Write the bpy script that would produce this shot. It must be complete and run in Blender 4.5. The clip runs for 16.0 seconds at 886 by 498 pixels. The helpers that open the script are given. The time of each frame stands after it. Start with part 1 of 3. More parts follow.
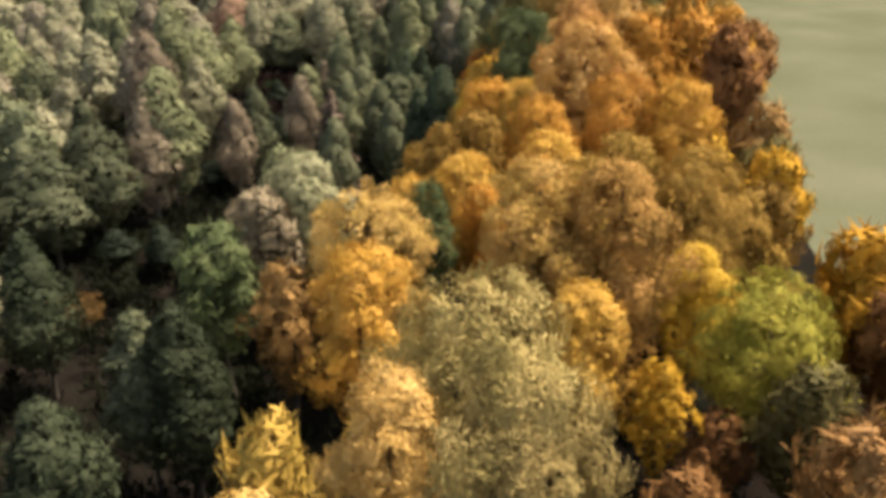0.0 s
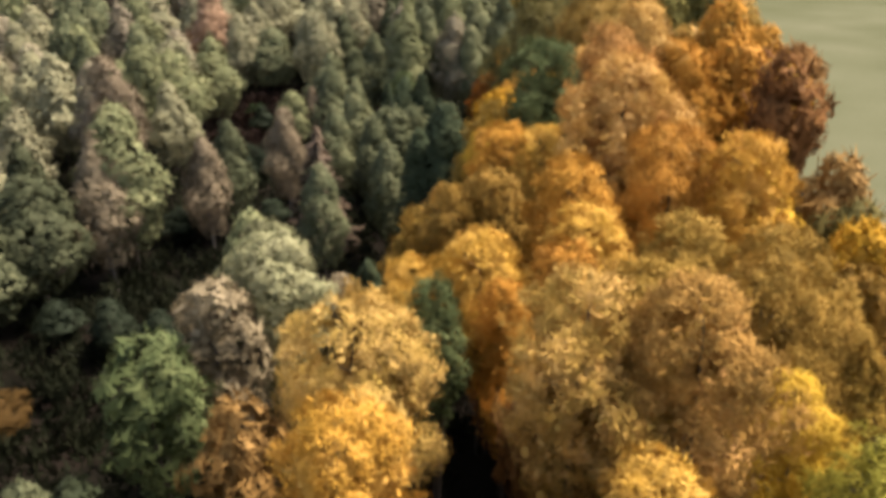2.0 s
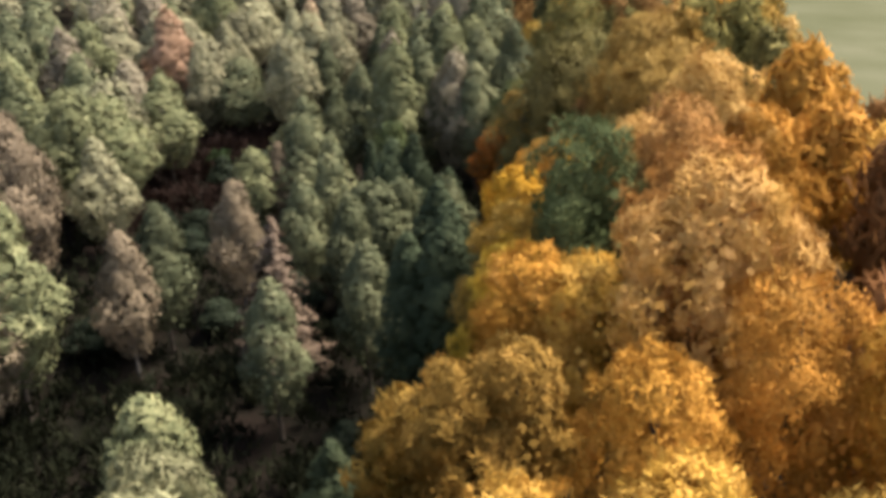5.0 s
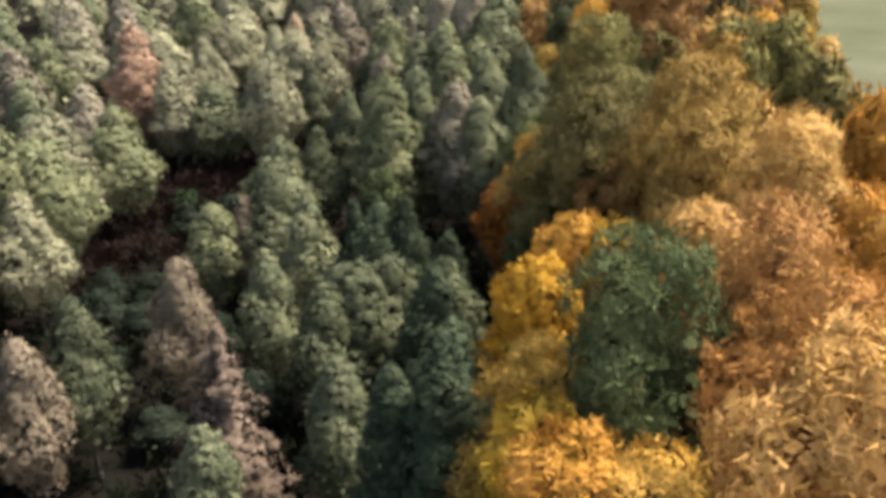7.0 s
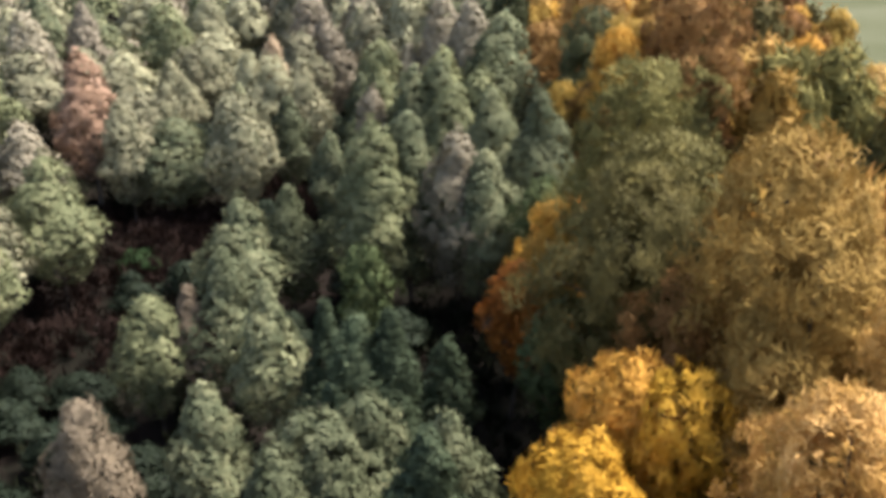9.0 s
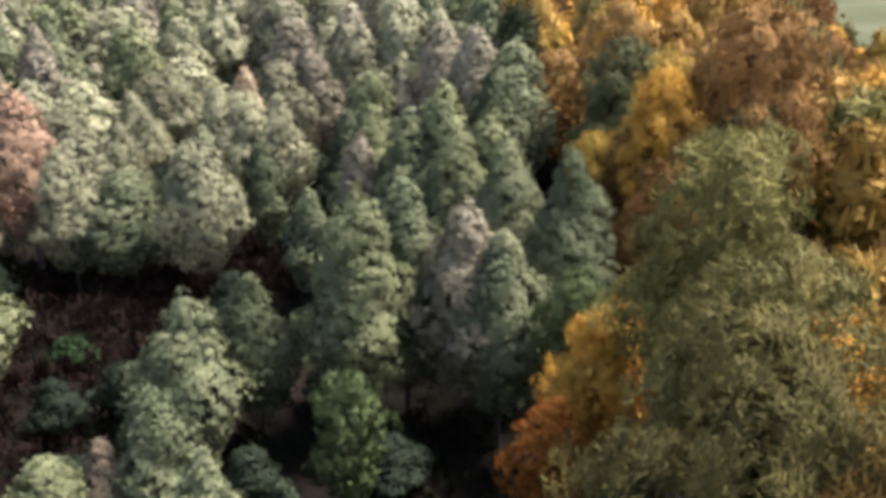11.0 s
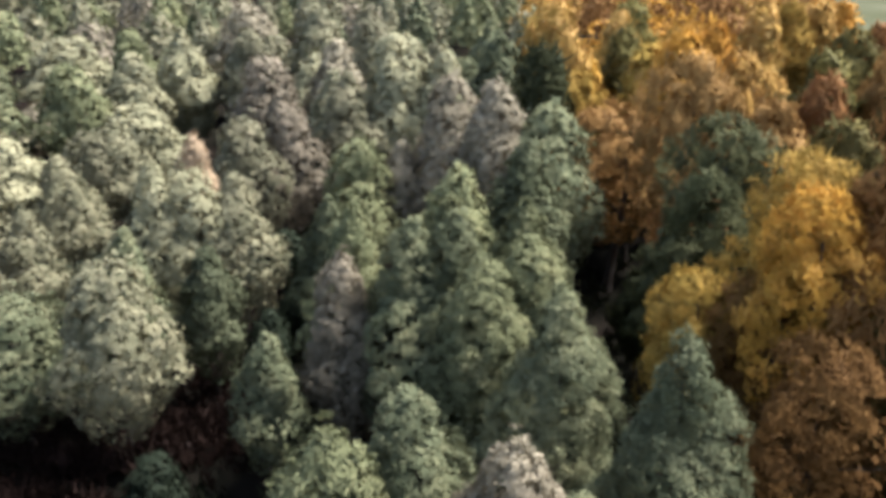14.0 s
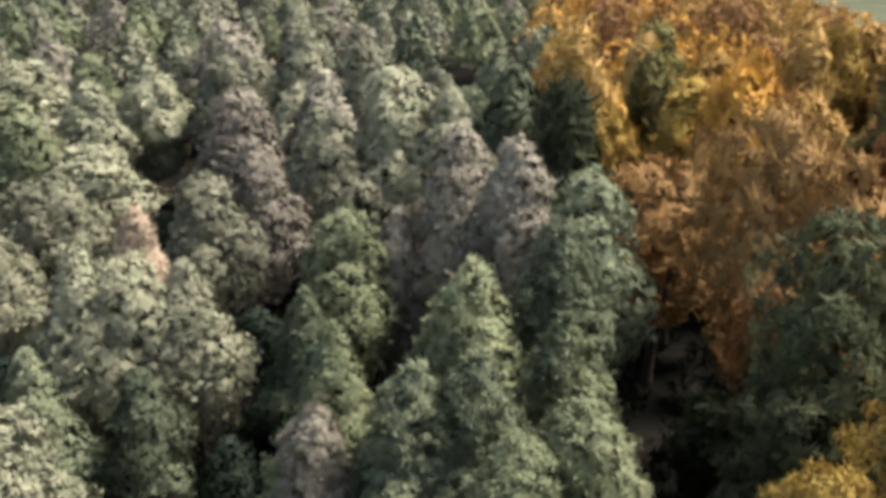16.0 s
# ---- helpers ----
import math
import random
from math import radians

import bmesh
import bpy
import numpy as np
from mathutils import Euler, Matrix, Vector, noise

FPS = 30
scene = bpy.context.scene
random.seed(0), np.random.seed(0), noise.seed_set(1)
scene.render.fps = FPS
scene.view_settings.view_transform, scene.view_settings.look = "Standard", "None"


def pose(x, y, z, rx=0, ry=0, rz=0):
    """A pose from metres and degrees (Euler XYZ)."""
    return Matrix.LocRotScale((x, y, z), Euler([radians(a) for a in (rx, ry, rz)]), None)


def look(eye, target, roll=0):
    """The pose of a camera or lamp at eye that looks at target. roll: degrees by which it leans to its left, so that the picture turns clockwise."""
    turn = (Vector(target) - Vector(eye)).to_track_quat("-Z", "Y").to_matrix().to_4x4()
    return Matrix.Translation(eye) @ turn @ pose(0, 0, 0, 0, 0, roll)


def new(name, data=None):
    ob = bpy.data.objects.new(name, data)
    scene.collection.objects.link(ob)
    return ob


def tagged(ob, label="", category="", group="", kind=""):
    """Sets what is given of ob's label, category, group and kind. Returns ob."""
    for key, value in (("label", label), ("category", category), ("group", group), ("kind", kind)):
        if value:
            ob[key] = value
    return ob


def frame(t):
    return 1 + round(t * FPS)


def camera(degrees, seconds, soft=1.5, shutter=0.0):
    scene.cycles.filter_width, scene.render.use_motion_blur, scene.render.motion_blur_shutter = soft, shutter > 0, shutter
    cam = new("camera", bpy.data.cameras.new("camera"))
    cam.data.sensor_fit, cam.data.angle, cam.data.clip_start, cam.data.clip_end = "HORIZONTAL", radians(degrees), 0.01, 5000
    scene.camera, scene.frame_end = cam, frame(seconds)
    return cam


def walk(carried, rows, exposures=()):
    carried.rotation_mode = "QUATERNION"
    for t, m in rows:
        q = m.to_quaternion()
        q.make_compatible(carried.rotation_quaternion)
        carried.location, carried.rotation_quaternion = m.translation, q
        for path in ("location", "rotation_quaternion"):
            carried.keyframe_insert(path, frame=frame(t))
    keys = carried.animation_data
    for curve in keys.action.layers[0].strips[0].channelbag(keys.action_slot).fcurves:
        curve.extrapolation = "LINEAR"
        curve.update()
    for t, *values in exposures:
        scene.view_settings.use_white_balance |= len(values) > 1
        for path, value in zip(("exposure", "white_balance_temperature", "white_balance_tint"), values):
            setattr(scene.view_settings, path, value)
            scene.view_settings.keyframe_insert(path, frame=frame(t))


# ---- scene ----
cam = camera(54.0, 16.0, soft=4.5)
PATH = [
    (0, (0.00, 0.00, 36.00), (-0.48, 36.74, 20.20), -1.07),
    (0.5, (-0.21, 3.84, 35.98), (-0.66, 40.59, 20.20), -1.03),
    (1, (-0.41, 7.69, 35.98), (-0.84, 44.47, 20.25), -0.99),
    (1.5, (-0.59, 11.54, 35.97), (-0.99, 48.32, 20.25), -0.95),
    (2, (-0.73, 15.40, 35.98), (-1.09, 52.20, 20.29), -0.91),
    (2.5, (-0.83, 19.30, 35.99), (-1.16, 56.09, 20.31), -0.88),
    (3, (-0.91, 23.25, 36.03), (-1.19, 60.07, 20.40), -0.84),
    (3.5, (-0.94, 27.22, 36.05), (-1.19, 64.04, 20.43), -0.81),
    (4, (-0.93, 31.24, 36.08), (-1.16, 68.08, 20.49), -0.75),
    (6.5, (-0.81, 51.66, 36.20), (-1.01, 88.54, 20.70), -0.40),
    (7, (-0.80, 55.81, 36.26), (-1.00, 92.69, 20.78), -0.31),
    (7.5, (-0.78, 60.01, 36.34), (-0.96, 96.90, 20.89), -0.22),
    (8, (-0.77, 64.24, 36.42), (-0.92, 101.15, 20.99), -0.14),
    (8.5, (-0.82, 68.51, 36.46), (-0.91, 105.42, 21.05), -0.07),
    (9, (-0.92, 72.85, 36.49), (-0.94, 109.79, 21.16), -0.03),
    (11.5, (-1.97, 94.57, 36.30), (-1.65, 131.69, 21.39), 0.01),
    (12, (-2.23, 98.90, 36.31), (-1.87, 136.04, 21.47), 0.01),
    (12.5, (-2.47, 103.18, 36.33), (-2.09, 140.34, 21.55), 0.02),
    (13, (-2.68, 107.44, 36.41), (-2.26, 144.63, 21.69), 0.05),
    (13.5, (-2.84, 111.68, 36.54), (-2.36, 148.90, 21.89), 0.10),
    (14, (-2.99, 115.90, 36.68), (-2.46, 153.14, 22.10), 0.18),
    (14.5, (-3.12, 120.08, 36.81), (-2.54, 157.34, 22.26), 0.24),
    (15, (-3.27, 124.29, 36.93), (-2.67, 161.57, 22.44), 0.30),
    (15.5, (-3.41, 128.53, 37.06), (-2.77, 165.83, 22.61), 0.35),
    (16, (-3.54, 132.80, 37.18), (-2.83, 170.11, 22.78), 0.40),
]
walk(cam, [(t, look(eye, target, roll)) for t, eye, target, roll in PATH], [(0, 2.27, 6550, 10), (4, 2.34, 6300, 10), (8, 2.45, 5780, 10), (12.5, 2.53, 5500, 10), (16, 2.2, 5450, 10)])

# ---- world, sun and exposure ----
SUN_TO = Vector((0.44, 0.10, 0.76)).normalized()
world = bpy.data.worlds.new("sky")
scene.world = world
world.use_nodes = True
wn, wl = world.node_tree.nodes, world.node_tree.links
sky = wn.new("ShaderNodeTexSky")
sky.sky_type, sky.sun_disc = "NISHITA", False
sky.sun_elevation = math.asin(SUN_TO.z)
sky.sun_rotation = math.atan2(SUN_TO.x, SUN_TO.y)
sky.dust_density, sky.air_density = 1.5, 1.0
pale = wn.new("ShaderNodeHueSaturation")
pale.inputs["Saturation"].default_value = 0.6
wl.new(sky.outputs[0], pale.inputs["Color"])
wl.new(pale.outputs[0], wn["Background"].inputs[0])
wn["Background"].inputs[1].default_value = 0.08
sun = new("sun", bpy.data.lights.new("sun", "SUN"))
sun.data.energy, sun.data.angle, sun.data.color = 4.2, radians(18.0), (1.0, 0.89, 0.75)
sun.matrix_world = look(SUN_TO * 300, (0, 0, 0))


# ---- materials ----
def shader(name):
    m = bpy.data.materials.new(name)
    m.use_nodes = True
    nt = m.node_tree
    return m, nt, nt.nodes["Principled BSDF"], nt.nodes["Material Output"]


def ramp(nt, stops):
    r = nt.nodes.new("ShaderNodeValToRGB")
    while len(r.color_ramp.elements) < len(stops):
        r.color_ramp.elements.new(0.5)
    for e, (p, c) in zip(r.color_ramp.elements, stops):
        e.position, e.color = p, (*c, 1)
    return r


def noise_node(nt, scale, detail=3.0, coord="Object"):
    tc = nt.nodes.new("ShaderNodeTexCoord")
    n = nt.nodes.new("ShaderNodeTexNoise")
    n.inputs["Scale"].default_value, n.inputs["Detail"].default_value = scale, detail
    nt.links.new(tc.outputs[coord], n.inputs["Vector"])
    return n


def arith(nt, op, a, b):
    n = nt.nodes.new("ShaderNodeMath")
    n.operation = op
    for socket, v in zip(n.inputs, (a, b)):
        if isinstance(v, (int, float)):
            socket.default_value = v
        else:
            nt.links.new(v, socket)
    return n.outputs[0]


def leaf_material(name, dark, mid, light, spread=0.27):
    """Leaves: one tone per leaf, patches over the crown, and a shift from tree to tree."""
    m, nt, p, out = shader(name)
    geo = nt.nodes.new("ShaderNodeNewGeometry")
    info = nt.nodes.new("ShaderNodeObjectInfo")
    patch = noise_node(nt, 0.4, 1.5)
    shift = nt.nodes.new("ShaderNodeVectorMath")
    shift.operation = "ADD"
    nt.links.new(patch.inputs["Vector"].links[0].from_socket, shift.inputs[0])
    nt.links.new(arith(nt, "MULTIPLY", info.outputs["Random"], 60.0), shift.inputs[1])
    nt.links.new(shift.outputs[0], patch.inputs["Vector"])
    v = arith(nt, "ADD", arith(nt, "MULTIPLY", geo.outputs["Random Per Island"], 0.22), arith(nt, "MULTIPLY", patch.outputs["Fac"], 0.6))
    v = arith(nt, "ADD", v, arith(nt, "MULTIPLY", arith(nt, "SUBTRACT", info.outputs["Random"], 0.5), spread))
    v = arith(nt, "ADD", v, 0.1)
    r = ramp(nt, ((0.12, dark), (0.5, mid), (0.88, light)))
    nt.links.new(v, r.inputs[0])
    hsv = nt.nodes.new("ShaderNodeHueSaturation")
    nt.links.new(r.outputs[0], hsv.inputs["Color"])
    nt.links.new(arith(nt, "ADD", 0.489, arith(nt, "MULTIPLY", info.outputs["Random"], 0.022)), hsv.inputs["Hue"])
    nt.links.new(hsv.outputs[0], p.inputs["Base Color"])
    p.inputs["Roughness"].default_value = 0.55
    p.inputs["Specular IOR Level"].default_value = 0.02
    tl = nt.nodes.new("ShaderNodeBsdfTranslucent")
    nt.links.new(hsv.outputs[0], tl.inputs["Color"])
    mix = nt.nodes.new("ShaderNodeMixShader")
    mix.inputs[0].default_value = 0.22
    nt.links.new(p.outputs[0], mix.inputs[1])
    nt.links.new(tl.outputs[0], mix.inputs[2])
    nt.links.new(mix.outputs[0], out.inputs["Surface"])
    return m


def bark_material(name, a, b):
    m, nt, p, out = shader(name)
    n = noise_node(nt, 6.0, 6.0)
    r = ramp(nt, ((0.3, a), (0.7, b)))
    nt.links.new(n.outputs["Fac"], r.inputs[0])
    nt.links.new(r.outputs[0], p.inputs["Base Color"])
    p.inputs["Roughness"].default_value, p.inputs["Specular IOR Level"].default_value = 0.9, 0.1
    bump = nt.nodes.new("ShaderNodeBump")
    bump.inputs["Strength"].default_value = 0.6
    nt.links.new(n.outputs["Fac"], bump.inputs["Height"])
    nt.links.new(bump.outputs[0], p.inputs["Normal"])
    return m


LEAVES = {
    "g": leaf_material("leaves_grey_green", (0.0252, 0.031, 0.0148), (0.0809, 0.086, 0.0464), (0.1933, 0.178, 0.0955)),
    # Grey-green cut to about a third, painting the shadowed near left.
    "gd": leaf_material("leaves_dimmed_green", (0.009, 0.011, 0.006), (0.022, 0.027, 0.014), (0.052, 0.054, 0.029)),
    # Much darker than the other greens: deep shade painted as leaf colour.
    "gx": leaf_material("leaves_gap_shade", (0.006, 0.008, 0.005), (0.014, 0.018, 0.011), (0.032, 0.036, 0.022)),
    "ly": leaf_material("leaves_soft_lime", (0.0391, 0.043, 0.0201), (0.1123, 0.115, 0.0564), (0.239, 0.22, 0.1097)),
    "pt": leaf_material("leaves_pale_fawn", (0.055, 0.047, 0.031), (0.152, 0.127, 0.086), (0.292, 0.238, 0.163)),
    "og": leaf_material("leaves_old_gold", (0.072, 0.045, 0.012), (0.190, 0.120, 0.030), (0.312, 0.204, 0.064)),
    "lg": leaf_material("leaves_pale_green", (0.0515, 0.053, 0.0302), (0.1493, 0.138, 0.0806), (0.2781, 0.241, 0.144)),
    "p": leaf_material("leaves_thin_pinkish", (0.0616, 0.0482, 0.0314), (0.1422, 0.1098, 0.0706), (0.2666, 0.2072, 0.1355)),
    "d": leaf_material("needles_dark_green", (0.0162, 0.0224, 0.0136), (0.0378, 0.0479, 0.0263), (0.0821, 0.0898, 0.0485)),
    "s": leaf_material("needles_dead_pink_brown", (0.061, 0.0443, 0.0307), (0.129, 0.0968, 0.066), (0.206, 0.1555, 0.1088)),
    "o": leaf_material("leaves_gold", (0.1071, 0.0589, 0.01), (0.3315, 0.1691, 0.026), (0.4896, 0.2707, 0.075)),
    "y": leaf_material("leaves_yellow", (0.1122, 0.0653, 0.008), (0.3315, 0.1824, 0.018), (0.4692, 0.2688, 0.05)),
    "or": leaf_material("leaves_bright_orange", (0.158, 0.057, 0.012), (0.305, 0.131, 0.021), (0.378, 0.200, 0.046)),
    "b": leaf_material("leaves_orange_brown", (0.063, 0.030, 0.011), (0.151, 0.076, 0.025), (0.247, 0.133, 0.051)),
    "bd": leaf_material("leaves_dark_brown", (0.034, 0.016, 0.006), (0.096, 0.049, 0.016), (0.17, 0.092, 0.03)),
    "ob": leaf_material("leaves_deep_orange", (0.0957, 0.049, 0.0138), (0.2808, 0.1408, 0.0345), (0.4472, 0.2479, 0.0978)),
    "t": leaf_material("leaves_tan", (0.0765, 0.0532, 0.0137), (0.2672, 0.1568, 0.0378), (0.4386, 0.2517, 0.0966)),
    "ol": leaf_material("leaves_olive_gold", (0.0536, 0.0395, 0.009), (0.206, 0.1269, 0.026), (0.3656, 0.2143, 0.055)),
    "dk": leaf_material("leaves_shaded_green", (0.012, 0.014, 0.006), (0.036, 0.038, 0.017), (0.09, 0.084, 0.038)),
    "yl": leaf_material("leaves_lime_yellow", (0.05, 0.05, 0.008), (0.19, 0.168, 0.026), (0.4, 0.31, 0.06)),
    "dg": leaf_material("leaves_deep_green", (0.02, 0.028, 0.0102), (0.051, 0.062, 0.0247), (0.116, 0.124, 0.0527)),
    "yg": leaf_material("leaves_yellow_green", (0.027, 0.024, 0.008), (0.077, 0.065, 0.022), (0.185, 0.145, 0.046)),
    "yt": leaf_material("leaves_tan_green", (0.07, 0.06, 0.02), (0.21, 0.16, 0.054), (0.38, 0.27, 0.11)),
    "r": leaf_material("leaves_rust_pink", (0.125, 0.066, 0.018), (0.31, 0.172, 0.048), (0.45, 0.28, 0.105)),
    "pk": leaf_material("leaves_pale_pink", (0.136, 0.084, 0.046), (0.251, 0.166, 0.101), (0.338, 0.240, 0.160)),
    "shg": leaf_material("leaves_fresh_green_bush", (0.008, 0.015, 0.006), (0.022, 0.037, 0.014), (0.044, 0.065, 0.030)),
    "shb": leaf_material("leaves_rusty_shrub", (0.023, 0.012, 0.005), (0.051, 0.028, 0.009), (0.079, 0.046, 0.015)),
    "gm": leaf_material("leaves_muted_green", (0.0144, 0.0182, 0.0095), (0.0443, 0.0475, 0.0256), (0.1009, 0.1, 0.0551)),
    "pf": leaf_material("leaves_fawn_tips", (0.06, 0.047, 0.027), (0.168, 0.132, 0.078), (0.33, 0.262, 0.165)),
    "lf": leaf_material("leaves_olive_grey_tips", (0.034, 0.036, 0.017), (0.12, 0.115, 0.06), (0.28, 0.25, 0.142)),
    # Red-brown held near black: the glades' shade is part of this colour.
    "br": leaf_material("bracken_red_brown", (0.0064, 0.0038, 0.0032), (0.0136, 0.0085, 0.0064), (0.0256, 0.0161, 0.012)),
    # Brush tones held far below real leaves, to paint shade under the trees.
    "under": leaf_material("leaves_undergrowth_shade", (0.004, 0.0045, 0.0028), (0.008, 0.009, 0.005), (0.017, 0.017, 0.009)),
}
BARK = bark_material("bark_grey_brown", (0.021, 0.017, 0.013), (0.059, 0.046, 0.036))
PALE_BARK = bark_material("bark_pale", (0.05, 0.042, 0.036), (0.143, 0.126, 0.109))


def forest_floor_material():
    m, nt, p, out = shader("forest_floor")
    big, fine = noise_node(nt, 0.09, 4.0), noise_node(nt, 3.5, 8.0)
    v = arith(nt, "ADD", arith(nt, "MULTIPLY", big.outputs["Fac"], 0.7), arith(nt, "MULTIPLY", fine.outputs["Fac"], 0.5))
    # Stops near black: shade between the trees is painted into the litter's colour.
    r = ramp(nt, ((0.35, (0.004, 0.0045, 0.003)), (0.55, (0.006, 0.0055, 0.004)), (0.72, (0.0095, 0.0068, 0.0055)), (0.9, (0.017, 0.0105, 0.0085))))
    nt.links.new(v, r.inputs[0])
    nt.links.new(r.outputs[0], p.inputs["Base Color"])
    p.inputs["Roughness"].default_value, p.inputs["Specular IOR Level"].default_value = 0.95, 0.0
    bump = nt.nodes.new("ShaderNodeBump")
    bump.inputs["Strength"].default_value, bump.inputs["Distance"].default_value = 0.8, 0.15
    nt.links.new(fine.outputs["Fac"], bump.inputs["Height"])
    nt.links.new(bump.outputs[0], p.inputs["Normal"])
    return m


def field_material():
    m, nt, p, out = shader("field_pale_grass")
    big, fine = noise_node(nt, 0.03, 3.0), noise_node(nt, 1.5, 8.0)
    v = arith(nt, "ADD", arith(nt, "MULTIPLY", big.outputs["Fac"], 0.8), arith(nt, "MULTIPLY", fine.outputs["Fac"], 0.25))
    r = ramp(nt, ((0.35, (0.042, 0.044, 0.023)), (0.6, (0.06, 0.06, 0.036)), (0.8, (0.078, 0.074, 0.048))))
    nt.links.new(v, r.inputs[0])
    nt.links.new(r.outputs[0], p.inputs["Base Color"])
    p.inputs["Roughness"].default_value, p.inputs["Specular IOR Level"].default_value = 0.95, 0.0
    return m


# ---- ground ----
def sheet(name, verts, faces, material):
    me = bpy.data.meshes.new(name)
    me.from_pydata(verts, [], faces)
    me.materials.append(material)
    for poly in me.polygons:
        poly.use_smooth = True
    return new(name, me)


def field_edge(y):
    """The x at which the wood ends and the field begins."""
    return float(np.interp(y, (-200, 0, 45, 65, 85, 130, 180, 230, 300, 900), (30, 32, 34, 35, 37, 45, 56, 68, 86, 240)))


def wood_border(y):
    """The x that parts the pale green wood from the tall autumn trees."""
    return float(np.interp(y, (-40, 25, 48, 64, 78, 92, 105, 120, 150, 170, 190, 215, 340), (-8, -9, -11, -6, -4, 0, 1, 5, 8, 10, 11, 13, 19)))


def ground():
    xs = np.concatenate([[-3000, -900, -300], np.arange(-160, 161, 5.0), [300, 900, 3000]])
    ys = np.concatenate([[-3000, -900, -250], np.arange(-60, 341, 5.0), [600, 1200, 3500]])
    verts = [(x, y, 0.35 * noise.noise((x * 0.05, y * 0.05, 0)) if -170 < x < 24 and -70 < y < 350 else 0.0) for y in ys for x in xs]
    n = len(xs)
    faces = [(j * n + i, j * n + i + 1, (j + 1) * n + i + 1, (j + 1) * n + i) for j in range(len(ys) - 1) for i in range(n - 1)]
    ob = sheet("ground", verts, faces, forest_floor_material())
    tagged(ob, "forest floor with brown leaf litter and moss, darkened for gap shade", "ground", kind="structure")
    ys = list(range(-200, 900, 6))
    left = [(field_edge(y) + 1.6 * noise.noise((0, y * 0.11, 4)), y) for y in ys]
    verts = [(x, y, 0.06) for x, y in left] + [(x + 60, y, 0.06) for x, y in left] + [(2500, y * 3.0, 0.06) for y in ys]
    k = len(ys)
    faces = [(i, i + k, i + k + 1, i + 1) for i in range(k - 1)] + [(i + k, i + 2 * k, i + 2 * k + 1, i + k + 1) for i in range(k - 1)]
    ob = sheet("field", verts, faces, field_material())
    tagged(ob, "pale olive mown grass field beside the wood", "field", kind="structure")


ground()

# ---- trees ----
rng = np.random.default_rng(7)


def unit(v):
    return v / np.maximum(np.linalg.norm(v, axis=-1, keepdims=True), 1e-9)


def sprays(centres, radii, outs, counts, long, wide, lift=0.5, flat=1.0, shag=0.5, rough=0.25):
    """Leafy twig ends over a set of clumps, pointing outward and up: vertices and faces.
    outs: the way out of the crown at each clump."""
    c, rad, out = np.repeat(centres, counts, 0), np.repeat(radii, counts)[:, None], np.repeat(outs, counts, 0)
    d = unit(rng.normal(size=(len(c), 3)) + out * 0.75)
    pos = c + d * rad * (0.55 + shag * rng.random((len(c), 1))) * np.array((1, 1, flat))
    face = unit(out * 1.2 + d * 0.28 + rng.normal(size=d.shape) * rough)
    way = unit(out * 0.35 + d * 0.7 + rng.normal(size=d.shape) * 0.5 + np.array((0, 0, lift)))
    way = unit(way - face * (way * face).sum(1, keepdims=True) * 0.85)
    half = unit(np.cross(way, face)) * wide * 0.5
    s = rng.uniform(0.65, 1.2, (len(c), 1))
    tip, root = pos + way * s * long * 0.6, pos - way * s * long * 0.4
    v = np.stack([root + half * s, tip, root - half * s], 1).reshape(-1, 3)
    return v, np.arange(len(v)).reshape(-1, 3)


def mesh_of(name, v, f, smooth=False):
    me = bpy.data.meshes.new(name)
    me.from_pydata(v.tolist(), [], f.tolist() if isinstance(f, np.ndarray) else f)
    if smooth:
        me.polygons.foreach_set("use_smooth", [True] * len(me.polygons))
    return me


def tube(points, radii, sides):
    """A tapered tube along a line of points: vertices and quads."""
    vs, fs = [], []
    for k, (p, r) in enumerate(zip(points, radii)):
        ahead = unit(np.array(points[min(k + 1, len(points) - 1)]) - np.array(points[max(k - 1, 0)]))
        side = unit(np.cross(ahead, (0.31, 0.95, 0.1)))
        up = np.cross(side, ahead)
        for j in range(sides):
            a = 2 * math.pi * j / sides
            vs.append(np.array(p) + r * (math.cos(a) * side + math.sin(a) * up))
    for k in range(len(points) - 1):
        for j in range(sides):
            a, b = k * sides + j, k * sides + (j + 1) % sides
            fs.append((a, b, b + sides, a + sides))
    return np.array(vs), np.array(fs)


HEIGHT = 20.0


def crown_profile(form, t, peak):
    """How wide a crown is at t of its height, of its greatest radius. peak: how pointed it is."""
    t = np.asarray(t, float)
    if form in ("oak", "maple", "shrub"):
        return np.where(t > 0.42, np.sqrt(np.maximum(0.0, 1 - (np.maximum(t - 0.42, 0) / 0.59) ** 1.75)), 0.4 + 0.6 * t / 0.42)
    if form == "pine":
        return np.minimum(1.0, 1.3 * (1 - t) ** (peak + 0.1) + 0.03) * (0.7 + 0.3 * np.minimum(1, t * 4))
    if form == "spruce":
        return (1 - t) ** 0.65 * 0.96 + 0.04
    return np.where(t > 0.36, (np.maximum(1 - t, 0) / 0.64) ** (peak + 0.08), 0.5 + 0.5 * t / 0.36)  # the boughs hang over a thin foot


BASE = {"oak": 0.3, "maple": 0.28, "alder": 0.22, "birch": 0.2, "pine": 0.2, "spruce": 0.08, "shrub": 0.02}
LOBES = {"oak": 24, "maple": 20, "alder": 18, "birch": 18, "pine": 20, "shrub": 12}
CLUMP = {"oak": 0.085, "maple": 0.085, "alder": 0.07, "birch": 0.075, "pine": 0.075, "shrub": 0.15}


def crown_base(form, aspect):
    """The height at which a crown begins; slim crowns sit higher up."""
    return HEIGHT * (BASE[form] + (0.12 if form == "oak" and aspect < 0.15 else 0.0))


